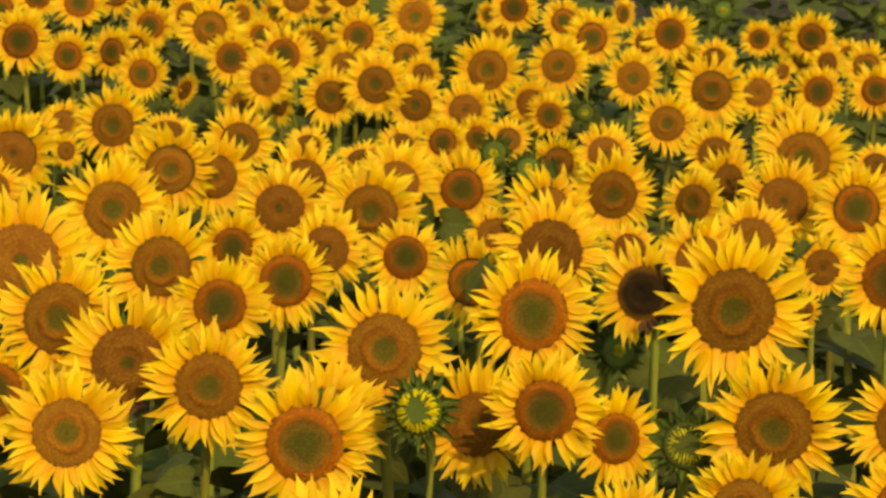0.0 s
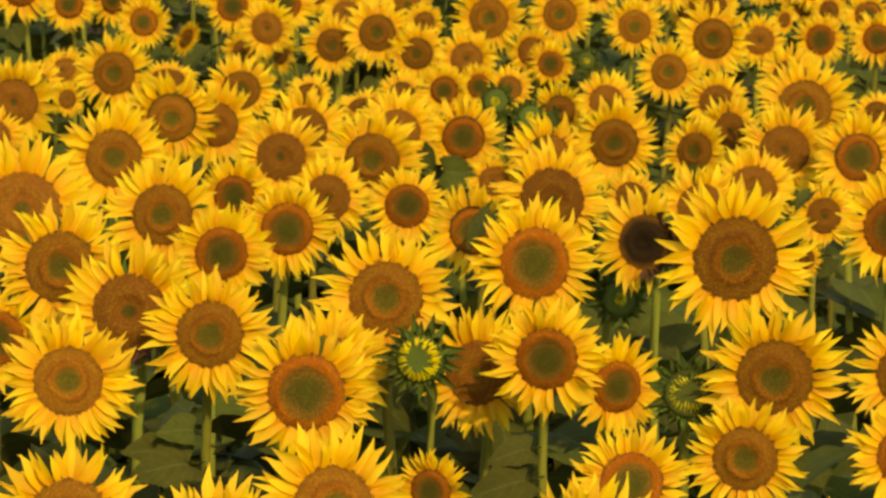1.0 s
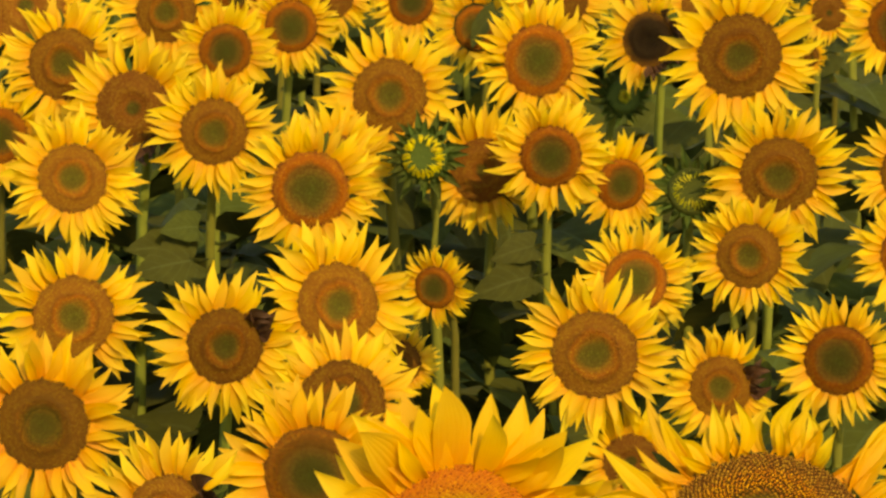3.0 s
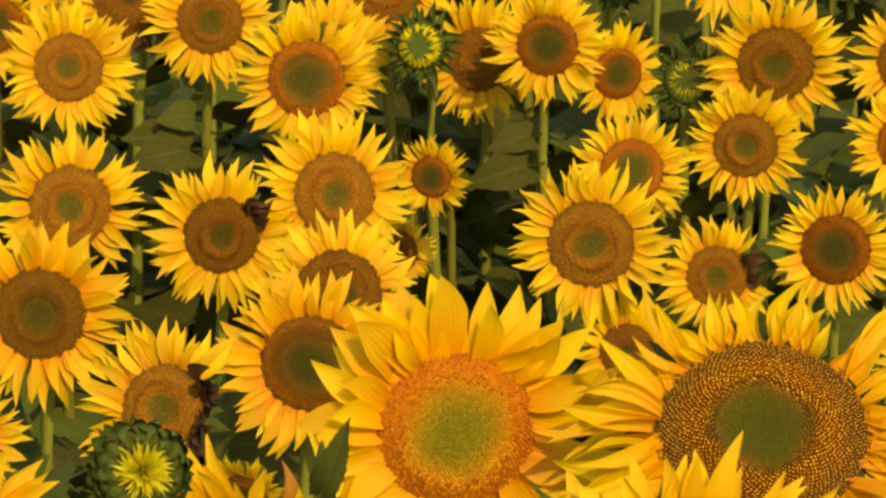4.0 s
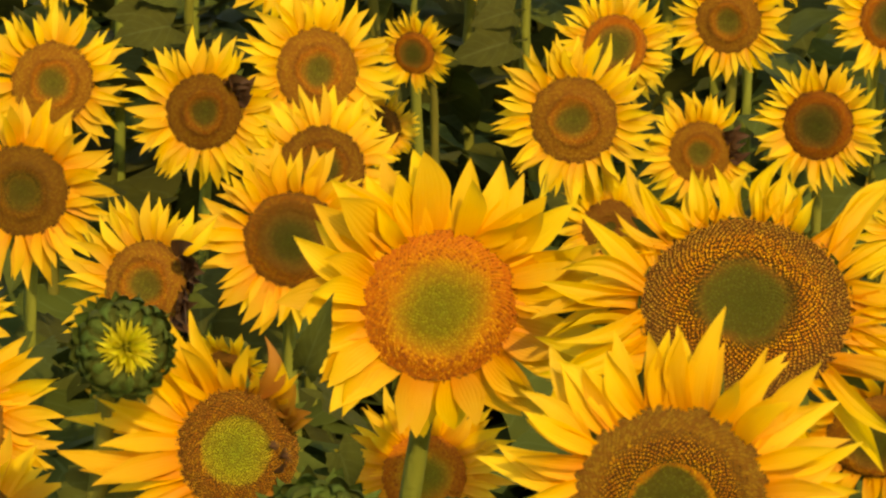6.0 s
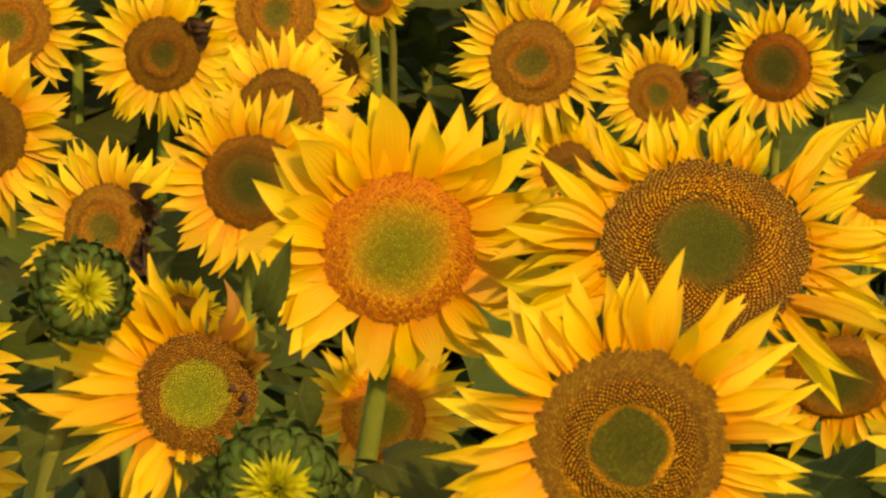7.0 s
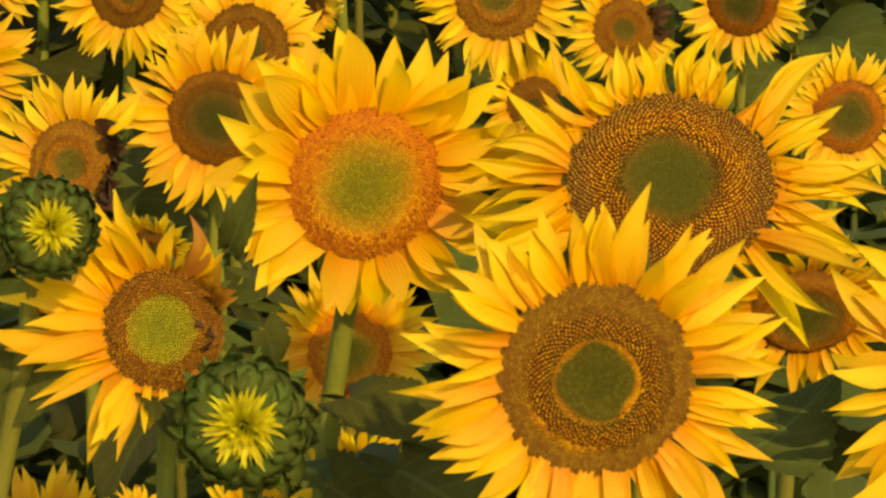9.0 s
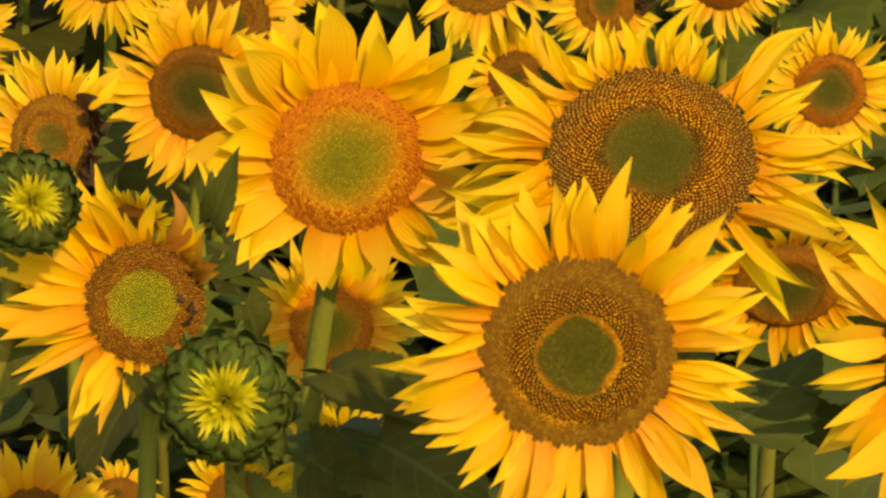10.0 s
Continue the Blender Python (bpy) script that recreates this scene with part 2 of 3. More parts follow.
def plan_curled(a):
    """Long full petals on one side, shrivelled orange-brown ones folded over the disc on the other, with black ones
    laid there as its shadow.
    """
    if 135 <= a < 222:
        return 1.0, 1.04, 2, PETALS_SLIM
    if 222 <= a < 262:
        return 0.9, 0.66, -2, PETALS_SLIM
    if 98 < a < 135:
        return 0.9, 0.80, 8, PETALS_SLIM
    if 45 < a <= 98:
        return 0.85, 0.54, 30, PETALS_DRY if 62 < a < 74 else PETALS_SLIM
    if 262 <= a < 312:
        return 0.7, 0.40, -18, PETALS_SLIM
    # short black petals flat on the disc stand in for a crescent of shadow
    if a > 335 or a < 22:
        return 0.7, 0.26, 128, PETALS_BLACK
    return 0.55, 0.44, 64, PETALS_DRY


def plan_golden(a):
    """A close crown of broad petals above, fewer and shorter ones hanging below."""
    if 12 < a < 172:
        return 1.0, 1.08, 3, None
    if a < 215 and a >= 172:
        return 0.85, 0.92, 4, None
    return (0.46, 0.84, -12, None) if 215 <= a < 315 else (0.95, 1.0, -2, None)


def plan_blight(middle, spread=38):
    """Blackened, shrunken petals folded over the disc round one angle."""
    def plan(a):
        off = abs((a - middle + 180) % 360 - 180)
        return (0.9, 0.75, 50, PETALS_BLACK) if off < spread else (1.0, 1.0, 0, None)
    return plan


def joined_petals(seed):
    """A whole wreath of petals as one mesh, for heads far off."""
    rng = random.Random(seed)
    verts, faces, uvs = [], [], []
    for m, pool in petal_poses(rng, 0.24, 0.96, 78):
        src, first = rng.choice(PETALS_PLAIN), len(verts)
        verts += [tuple(m @ v.co) for v in src.vertices]
        uvs += [(i / 4, j / 6) for j in range(7) for i in range(5)]
        faces += [tuple(first + i for i in p.vertices) for p in src.polygons]
    return finish("petal_wreath", verts, faces, uvs, PETAL)


WREATHS = [joined_petals(50 + i) for i in range(9)]


def disc_height(kind, r):
    if kind in ("young", "gold", "lime"):
        return 0.16 * (1 - r ** 2.2) + 0.05 * math.exp(-((r - 0.72) / 0.16) ** 2)
    hollow = 0.07 if kind == "dark" else 0.05
    return 0.13 * (1 - r ** 3) - hollow * math.exp(-(r / 0.30) ** 2) + 0.05 * math.exp(-((r - 0.52) / 0.12) ** 2)


def disc_mesh(kind, count):
    """The seed disc of radius 1: a shallow cushion set with florets in a sunflower spiral."""
    rng = random.Random(len(kind) * 7 + count)
    verts, faces = [], []
    rings, sides = 9, 28
    for j in range(rings + 1):
        r = j / rings
        for i in range(sides):
            a = 2 * math.pi * i / sides
            verts.append((r * math.cos(a), r * math.sin(a), disc_height(kind, r)))
    for j in range(rings):
        for i in range(sides):
            k = (i + 1) % sides
            faces.append((j * sides + i, (j + 1) * sides + i, (j + 1) * sides + k, j * sides + k))
    spots = []
    heart = {"young": 0.58, "gold": 0.66, "lime": 0.56, "ripe": 0.36, "brown": 0.16, "withered": 0.1, "full": 0.40, "dark": 0.46}[kind]
    pitch = 1.0 / math.sqrt(count)
    for i in range(count):
        loose = 0.12 if count > 1000 else 0.4
        r = min(1.0, math.sqrt((i + 0.5) / count) + rng.uniform(-loose, loose) * pitch)
        a = i * 2.399963 + rng.uniform(-loose, loose) * pitch / max(r, 0.15)
        edge = r - 0.045 * math.sin(a + 0.8) - 0.03 * math.sin(2 * a + 2.0) + rng.uniform(-0.03, 0.03)
        if edge < heart:
            tall, wide = 0.45 * pitch, (0.76 if kind == "lime" else 0.8 if kind == "dark" else 1.0) * pitch
        elif kind == "lime":
            tall, wide = rng.uniform(0.8, 2.2) * pitch, rng.uniform(0.55, 0.74) * pitch
        elif kind == "gold":
            tall, wide = rng.uniform(0.5, 1.5) * pitch, rng.uniform(0.6, 0.9) * pitch
        elif edge < heart + (0.34 if kind == "full" else 0.24):
            tall, wide = rng.uniform(0.9, 1.8) * pitch, rng.uniform(0.58, 0.78) * pitch
        elif kind == "dark":
            tall, wide = rng.uniform(0.4, 0.9) * pitch, rng.uniform(0.62, 0.8) * pitch
        else:
            tall, wide = rng.uniform(0.2, 0.45) * pitch, rng.uniform(1.0, 1.15) * pitch
        tip = 0.74 if kind in ("lime", "dark", "full") else 0.42
        x, y, z = r * math.cos(a), r * math.sin(a), disc_height(kind, r)
        jx, jy = rng.uniform(-0.2, 0.2) * pitch + 0.35 * tall * math.cos(a), rng.uniform(-0.3, 0.3) * pitch + 0.35 * tall * math.sin(a)
        first = len(verts)
        verts += [(x + wide * math.cos(q * 1.2566), y + wide * math.sin(q * 1.2566), z - 0.004) for q in range(5)]
        verts += [(x + jx + tip * wide * math.cos(q * 1.2566), y + jy + tip * wide * math.sin(q * 1.2566), z + tall) for q in range(5)]
        faces += [(first + q, first + (q + 1) % 5, first + 5 + (q + 1) % 5, first + 5 + q) for q in range(5)]
        faces.append(tuple(first + 5 + q for q in range(5)))
        red = 1 if kind == "gold" and r > heart and rng.random() < 0.42 else 0
        # floret sides darker than their tops: shade between florets painted on
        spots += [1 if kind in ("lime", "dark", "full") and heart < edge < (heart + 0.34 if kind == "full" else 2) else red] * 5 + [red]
    me = finish("seed_disc", verts, faces, None, DISC[kind], False)
    if count < 1000:
        return me
    me.materials.append(FLORET_RED if kind == "gold" else CHAFF_SHADE_DARK if kind in ("dark", "lime", "full") else CHAFF_SHADE)
    me.materials.append(CHAFF_SHADE_DARK if kind in ("dark", "lime") else CHAFF_SHADE)
    me.materials.append(CHAFF_SHADE_LIME if kind == "lime" else CHAFF_SHADE)
    # cushion rings outside the heart carry the painted gap shade, except in gold
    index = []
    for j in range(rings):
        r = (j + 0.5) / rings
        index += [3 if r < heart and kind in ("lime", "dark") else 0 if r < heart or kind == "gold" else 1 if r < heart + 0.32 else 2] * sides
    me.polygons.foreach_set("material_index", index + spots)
    return me


DISCS = {kind: disc_mesh(kind, 900) for kind in ("young", "ripe", "brown", "withered")}
DISCS_FINE = {kind: disc_mesh(kind, 2300 if kind == "dark" else 1500 if kind == "lime" else 2200 if kind == "full" else 1700) for kind in ("gold", "dark", "full", "ripe", "lime", "brown", "young")}


def calyx_mesh(name, bracts, profile, spread):
    """The green back of a head of radius 1: a shallow cup with pointed bracts round its rim."""
    rng = random.Random(bracts)
    verts, faces, sides = [], [], 24
    for r, z in profile:
        verts += [(r * math.cos(2 * math.pi * i / sides), r * math.sin(2 * math.pi * i / sides), z) for i in range(sides)]
    for j in range(len(profile) - 1):
        for i in range(sides):
            k = (i + 1) % sides
            faces.append((j * sides + i, j * sides + k, (j + 1) * sides + k, (j + 1) * sides + i))
    for b in range(bracts):
        a = 2 * math.pi * (b + rng.uniform(-0.3, 0.3)) / bracts
        size, e = spread * rng.uniform(0.75, 1.2), rng.uniform(-0.5, 0.1)
        m = Matrix.Rotation(a - math.pi / 2, 4, "Z") @ Matrix.Translation((0, 0.88, -0.12)) @ Matrix.Rotation(e, 4, "X")
        first = len(verts)
        for v, half in ((0, 0.16), (0.35, 0.17), (0.7, 0.07), (1.0, 0.004)):
            verts += [tuple(m @ Vector((s * half * size * 1.6, v * size, 0.04 * size * (1 - abs(s)) - 0.1 * size * v * v))) for s in (-1, 0, 1)]
        for j in range(3):
            faces += [(first + 3 * j + i, first + 3 * j + i + 1, first + 3 * j + 4 + i, first + 3 * j + 3 + i) for i in (0, 1)]
    return finish(name, verts, faces, None, BRACT)


CUP = [(0.10, -0.40), (0.22, -0.30), (0.55, -0.255), (0.85, -0.15), (0.97, -0.036), (0.99, 0.02)]
CALYX = calyx_mesh("flower_head", 22, CUP, 0.55)
BUD = calyx_mesh("flower_head", 14, [(0.10, -0.75), (0.25, -0.62), (0.62, -0.45), (0.88, -0.18), (0.93, 0.08), (0.82, 0.26), (0.60, 0.30), (0.30, 0.28), (0.02, 0.27)], 0.34)


def bract_shape(rng):
    tip, cup = rng.uniform(0.05, 0.35), rng.uniform(0.3, 0.6)

    def point(u, v):
        s = 2 * u - 1
        half = 0.34 * ((0.85 + 0.5 * v) if v < 0.4 else 1.05 * max(0.0, (1 - ((v - 0.4) / 0.6) ** 0.75)) + 0.012)
        return s * half, v, cup * half * s * s - 0.10 * math.sin(math.pi * v) + tip * v ** 3
    return point


BRACTS = [grid_mesh("bract", bract_shape(rng), 4, 6, BRACT) for i in range(6)]


def leaf_shape(rng):
    """A heart-shaped, toothed leaf on its stalk; 1 long along y, drooping."""
    droop, fold, wave = rng.uniform(0.25, 0.7), rng.uniform(0.05, 0.35), rng.uniform(0, 6)
    wide = rng.uniform(0.34, 0.44)

    def point(u, v):
        s = 2 * u - 1
        if v < 0.2:
            half, y = 0.016, v * 1.5
        else:
            q = (v - 0.2) / 0.8
            half = wide * (math.sin(math.pi * min(1.0, q * 0.93 + 0.07) ** 0.62)) ** 0.85 + 0.004
            half *= 1 + 0.05 * math.sin(q * 75) * abs(s) + 0.04 * math.sin(q * 23 + wave) * s
            y = 0.30 + 0.7 * q - 0.14 * abs(s) ** 1.5 * max(0.0, 1 - 2.2 * q)
        x = s * half
        return x, y, fold * abs(x) - droop * max(0.0, y - 0.2) ** 2 + 0.10 * min(y, 0.3) + 0.03 * math.sin(9 * y + wave) * s
    return point


LEAVES = [grid_mesh("leaf", leaf_shape(rng), 6, 14, LEAF) for i in range(8)]
LEAVES_FINE = [grid_mesh("leaf", leaf_shape(rng), 12, 64, LEAF) for i in range(8)]


def stem_mesh(path, thick):
    """A tapering stalk along the path, slightly ridged."""
    verts, faces, sides = [], [], 9
    n = len(path)
    for k, p in enumerate(path):
        t = (path[min(k + 1, n - 1)] - path[max(k - 1, 0)]).normalized()
        q = t.to_track_quat("Z", "Y")
        r = thick * (1.15 - 0.3 * k / n)
        verts += [tuple(p + q @ Vector((r * (1 + 0.06 * (i % 2)) * math.cos(2 * math.pi * i / sides), r * (1 + 0.06 * (i % 2)) * math.sin(2 * math.pi * i / sides), 0))) for i in range(sides)]
    for k in range(n - 1):
        faces += [(k * sides + i, k * sides + (i + 1) % sides, (k + 1) * sides + (i + 1) % sides, (k + 1) * sides + i) for i in range(sides)]
    return finish("stem", verts, faces, None, STEM)


def child(name, mesh, parent, m, label=""):
    ob = new(name, mesh)
    ob.parent, ob.matrix_basis = parent, m
    return tagged(ob, label)


# ---- ground ----
def ground_height(x, y):
    near = math.exp(-(x * x + (y - 10) ** 2) / 900)
    return near * 0.05 * noise.noise((x * 0.9, y * 0.9, 0.0))


def make_ground():
    ticks = [-3000, -800, -200, -60] + [-30 + i * 0.75 for i in range(81)] + [60, 200, 800, 3000]
    w = len(ticks)
    verts = [(x, y + 12, ground_height(x, y + 12)) for y in ticks for x in ticks]
    faces = [(j * w + i, j * w + i + 1, (j + 1) * w + i + 1, (j + 1) * w + i) for j in range(w - 1) for i in range(w - 1)]
    tagged(new("ground", finish("ground", verts, faces, None, SOIL)), "dark brown crumbly soil of the sunflower field", "ground", kind="structure")


make_ground()

# ---- the sunflowers ----
COUNT = [0]
BLIGHTED = "yellow sunflower with brown disc and blackened shrivelled petals on one side"
LABELS = {
    "young": "yellow sunflower with green-centred rust-ringed disc on tall stem",
    "ripe": "yellow sunflower with broad brown ringed disc on tall stem",
    "brown": "yellow sunflower with plain brown disc among crowded heads",
    "full": "large sunflower with broad brown disc and olive heart",
    "gold": "large bright sunflower with golden disc and olive green heart",
    "dark": "large ragged sunflower with dark seed disc and twisted petals",
    "lime": "small sunflower with lime green heart and curled upper petals",
}


def stalk(root, rng, at, facing, thick, leaves, leaf_size, fine=False, top_leaf=0.86):
    """Stem from the ground to the back of the head, and its leaves, under root (which stands at the stem's foot)."""
    foot = root.location
    top = at - foot
    back = -facing
    neck = top + back * 0.05
    bend = top + Vector((back.x * 0.10, back.y * 0.10, -0.10 - 0.04 * rng.random()))
    path = [Vector((0, 0, -0.05))]
    for k in range(1, 9):
        q = k / 9
        path.append(Vector((bend.x * q ** 1.5 + 0.008 * math.sin(5 * q + at.x), bend.y * q ** 1.5, bend.z * q)))
    path += [bend, (bend * 0.45 + neck * 0.55) + Vector((0, 0, 0.025)), neck, top + back * 0.012]
    child("stem", stem_mesh(path, thick), root, Matrix.Identity(4))
    rng = random.Random(round(1000 * at.x) + 7 * round(1000 * at.y))
    start = rng.uniform(0, 6.28)
    for i in range(leaves):
        q = top_leaf - 0.52 * (i + rng.uniform(-0.3, 0.3)) / leaves
        q = min(top_leaf + 0.02, q)
        p = Vector((bend.x * q ** 1.5, bend.y * q ** 1.5, bend.z * q))
        a = start + i * 2.4 + rng.uniform(-0.4, 0.4)
        size = leaf_size * rng.uniform(0.75, 1.15) * (0.45 + 0.65 * min(1.0, (i + 1) / 3))
        m = Matrix.Translation(p) @ Matrix.Rotation(a, 4, "Z") @ Matrix.Rotation(radians(rng.uniform(-38, 18)), 4, "X") @ Matrix.Rotation(radians(rng.uniform(-22, 22)), 4, "Y") @ Matrix.Scale(size, 4)
        child("leaf", rng.choice(LEAVES_FINE if fine else LEAVES), root, m)


def hang_leaf(root, base, tip, wide=1.0, face=(0.15, -0.72, 0.66)):
    """One more leaf of the plant root, from base to tip in the world, its blade turned towards face."""
    way = Vector(tip) - Vector(base)
    along = way.normalized()
    normal = (Vector(face) - along * along.dot(Vector(face))).normalized()
    turn = Matrix((along.cross(normal), along, normal)).transposed().to_4x4()
    m = Matrix.Translation(Vector(base) - root.location) @ turn
    child("leaf", LEAVES_FINE[round(abs(1000 * tip[0])) % 8], root, m @ Matrix.Diagonal((way.length * wide, way.length, way.length, 1)))


def begin(x, y, z, turn, nod, label, foot=0.0):
    COUNT[0] += 1
    rng = random.Random(1000 + COUNT[0])
    turn, nod = turn + rng.gauss(0, 7), nod + rng.gauss(3, 5)
    facing = Vector((math.sin(radians(turn)) * math.cos(radians(nod)), -math.cos(radians(turn)) * math.cos(radians(nod)), math.sin(radians(nod))))
    fx, fy = x + foot + rng.uniform(-0.06, 0.06) - 0.10 * facing.x, y + 0.10 + rng.uniform(0, 0.08)
    root = tagged(new("sunflower"), label, "sunflower", "sunflowers of the field")
    root.location = (fx, fy, ground_height(fx, fy))
    return root, rng, Vector((x, y, z)), facing


def head_pose(root, at, facing, roll, squash=1.0):
    return Matrix.Translation(at - root.location) @ facing.to_track_quat("Z", "Y").to_matrix().to_4x4() @ Matrix.Diagonal((1, squash, 1, 1)) @ Matrix.Rotation(roll, 4, "Z")


def sunflower(x, y, z, disc, kind, turn=0, nod=0, far=False, fine=False, wild=0.0, length=1.0, count=77, squash=1.0, leaves=8, foot=0.0, top_leaf=0.86, plan=None, broad=False, label=""):
    """A plant whose head's disc, of that diameter, has its middle at x, y, z; turn: degrees it faces to the right, nod: up."""
    root, rng, at, facing = begin(x, y, z, turn, nod, label or LABELS[kind], foot)
    at_head = at - facing * 0.06 * disc
    head = child("flower_head", CALYX, root, head_pose(root, at_head, facing, 0.0 if plan else rng.uniform(0, 6.28), squash) @ Matrix.Scale(disc / 1.9, 4), "green bracts behind the petals")
    child("seed_disc", DISCS_FINE[kind] if fine else DISCS[kind], head, Matrix.Rotation(rng.uniform(0, 6), 4, "Z") @ Matrix.Diagonal((1, rng.uniform(0.95, 1.03), rng.uniform(0.8, 1.2), 1)), "seed disc with ringed florets")
    if far:
        child("petal_wreath", rng.choice(WREATHS), head, Matrix.Rotation(rng.uniform(0, 6.28), 4, "Z") @ Matrix.Scale(rng.uniform(0.94, 1.1) * length / 0.98, 4), "ring of bright yellow petals")
    else:
        pool = PETALS_WILD if wild > 0.3 else PETALS_BROAD if broad else PETALS_FINE if fine else PETALS_PLAIN
        for m, odd in petal_poses(rng, wild if fine else max(wild, 0.10), length * rng.uniform(0.93, 1.07), count + rng.randint(-3, 4), plan):
            child("petal", rng.choice(odd or pool), head, m, "shrivelled dry petal, black ones also painting shade" if odd in (PETALS_DRY, PETALS_BLACK) else "")
    stalk(root, rng, at_head, facing, 0.0115 * (disc / 0.15) ** 0.5, leaves, 0.31, fine, top_leaf)
    return root


def bud(x, y, z, disc, turn=0, nod=0, leaves=6, foot=0.0, opening=False, tuft=1.0):
    """A head still closed: a green cup of pointed bracts round a tuft of yellow-green petals."""
    root, rng, at, facing = begin(x, y, z, turn, nod, "opening green sunflower bud with a ring of yellow petals" if opening else "green sunflower bud with pointed bracts and yellow tuft", foot)
    head = child("flower_head", BUD, root, head_pose(root, at, facing, rng.uniform(0, 6.28)) @ Matrix.Scale(disc / 2, 4), "green bud cup")
    scales = ((15, 0.80, -0.25, 4, 1.0), (16, 0.90, -0.05, 30, 0.74), (15, 0.95, 0.10, 62, 0.52)) if opening or tuft < 1 else ((15, 0.80, -0.25, 34, 0.50), (16, 0.94, -0.10, 64, 0.50), (17, 0.99, 0.04, 90, 0.46), (17, 0.96, 0.18, 114, 0.40), (16, 0.82, 0.30, 138, 0.34))
    for k, r, z, e, size in scales:
        shift = rng.uniform(0, 6.28)
        for i in range(k):
            a = shift + (i + rng.uniform(-0.25, 0.25)) * 2 * math.pi / k
            m = Matrix.Rotation(a, 4, "Z") @ Matrix.Translation((0, r, z)) @ Matrix.Rotation(radians(e + rng.gauss(0, 9)), 4, "X")
            m = m @ Matrix.Rotation(radians(rng.gauss(0, 10)), 4, "Z") @ Matrix.Scale(size * rng.uniform(0.85, 1.2), 4)
            child("bract", rng.choice(BRACTS), head, m @ Matrix.Diagonal((0.52 if opening or tuft < 1 else 1.0, 1, 1, 1)))
    tufts = ((26, 0.86, 0.24, 120, 0.46), (24, 0.78, 0.26, 142, 0.42)) if opening else ((34, 0.20, 0.32, 22, 0.48), (28, 0.14, 0.36, 42, 0.50), (22, 0.10, 0.38, 60, 0.44), (14, 0.05, 0.38, 80, 0.36))
    for k, r, z, e, size in tufts:
        shift = rng.uniform(0, 6.28)
        for i in range(k):
            a = shift + (i + rng.uniform(-0.3, 0.3)) * 2 * math.pi / k
            m = Matrix.Rotation(a, 4, "Z") @ Matrix.Translation((0, r * tuft, z)) @ Matrix.Rotation(radians(e + rng.gauss(0, 10)), 4, "X")
            m = m @ Matrix.Rotation(radians(rng.uniform(-25, 25)), 4, "Y") @ Matrix.Scale(tuft * size * rng.uniform(0.8, 1.2), 4)
            child("petal", rng.choice(TUFTS_OPEN if opening and tuft == 1 else TUFTS), head, m)
    stalk(root, rng, at - facing * 0.12 * disc, facing, 0.011, leaves, 0.22, disc > 0.085, 0.70)
    return root


# the nearest plants
broad = sunflower(0.221, 3.676, 1.578, 0.174, "full", fine=True, count=80, length=1.0)
low_bud = bud(-0.105, 3.861, 1.483, 0.126, turn=5, nod=5, leaves=5)
green_bud = bud(-0.292, 3.905, 1.667, 0.093, turn=22, nod=8, leaves=5, foot=-0.22)
sunflower(0.626, 3.923, 1.497, 0.184, "ripe", turn=-5, fine=True, count=60, length=1.08)
curled = sunflower(-0.188, 3.981, 1.542, 0.115, "lime", turn=16, nod=6, fine=True, wild=0.22, length=1.75, count=68, plan=plan_curled)
ragged = sunflower(0.320, 4.108, 1.659, 0.210, "dark", nod=30, fine=True, wild=0.45, count=86, length=1.0, squash=0.9, plan=plan_ragged)
golden = sunflower(0.013, 4.215, 1.626, 0.157, "gold", fine=True, count=62, length=1.0, foot=-0.12, plan=plan_golden, broad=True)
sunflower(-0.501, 4.364, 1.334, 0.117, "ripe", turn=15, nod=10, fine=True)
sunflower(-0.558, 4.767, 1.339, 0.127, "ripe", turn=20, fine=True)
sunflower(0.546, 4.875, 1.294, 0.130, "young", turn=5, nod=-20, fine=True)
# single leaves beside the nearest heads
hang_leaf(curled, (-0.128, 4.065, 1.585), (-0.102, 3.985, 1.680), 0.34)
hang_leaf(golden, (-0.038, 4.262, 1.386), (0.082, 4.120, 1.405), 0.50)
hang_leaf(golden, (-0.020, 4.342, 1.339), (0.085, 4.254, 1.397), 0.60)
hang_leaf(golden, (0.004, 4.186, 1.344), (0.148, 4.068, 1.315), 1.00)
hang_leaf(broad, (0.367, 4.074, 1.375), (0.498, 4.217, 1.369), 0.90, (-0.5, -0.40, -0.5))
hang_leaf(ragged, (0.463, 4.219, 1.363), (0.574, 4.144, 1.339), 1.00, (-0.5, -0.40, -0.5))
hang_leaf(low_bud, (-0.106, 3.887, 1.390), (-0.018, 3.791, 1.346), 0.80, (-0.85, -0.40, 0.10))
hang_leaf(golden, (-0.043, 4.182, 1.333), (0.033, 4.065, 1.298), 1.00, (-0.85, -0.40, 0.10))
hang_leaf(green_bud, (-0.300, 4.021, 1.524), (-0.356, 3.990, 1.438), 0.90)
hang_leaf(curled, (-0.207, 4.012, 1.476), (-0.172, 3.920, 1.462), 0.50)
hang_leaf(golden, (-0.105, 4.229, 1.491), (-0.070, 4.258, 1.408), 0.70)
# middle rows
sunflower(-0.335, 4.411, 1.152, 0.100, "young", turn=10, nod=10, fine=True)
sunflower(-0.111, 4.481, 1.164, 0.070, "brown")
sunflower(0.004, 4.524, 1.202, 0.070, "brown")
sunflower(-0.248, 4.525, 1.162, 0.051, "brown", nod=60, far=True)
sunflower(-0.004, 4.843, 1.259, 0.099, "gold", turn=5, nod=5, fine=True, length=1.15)
sunflower(-0.282, 5.748, 1.145, 0.067, "brown", turn=-20, nod=-35)
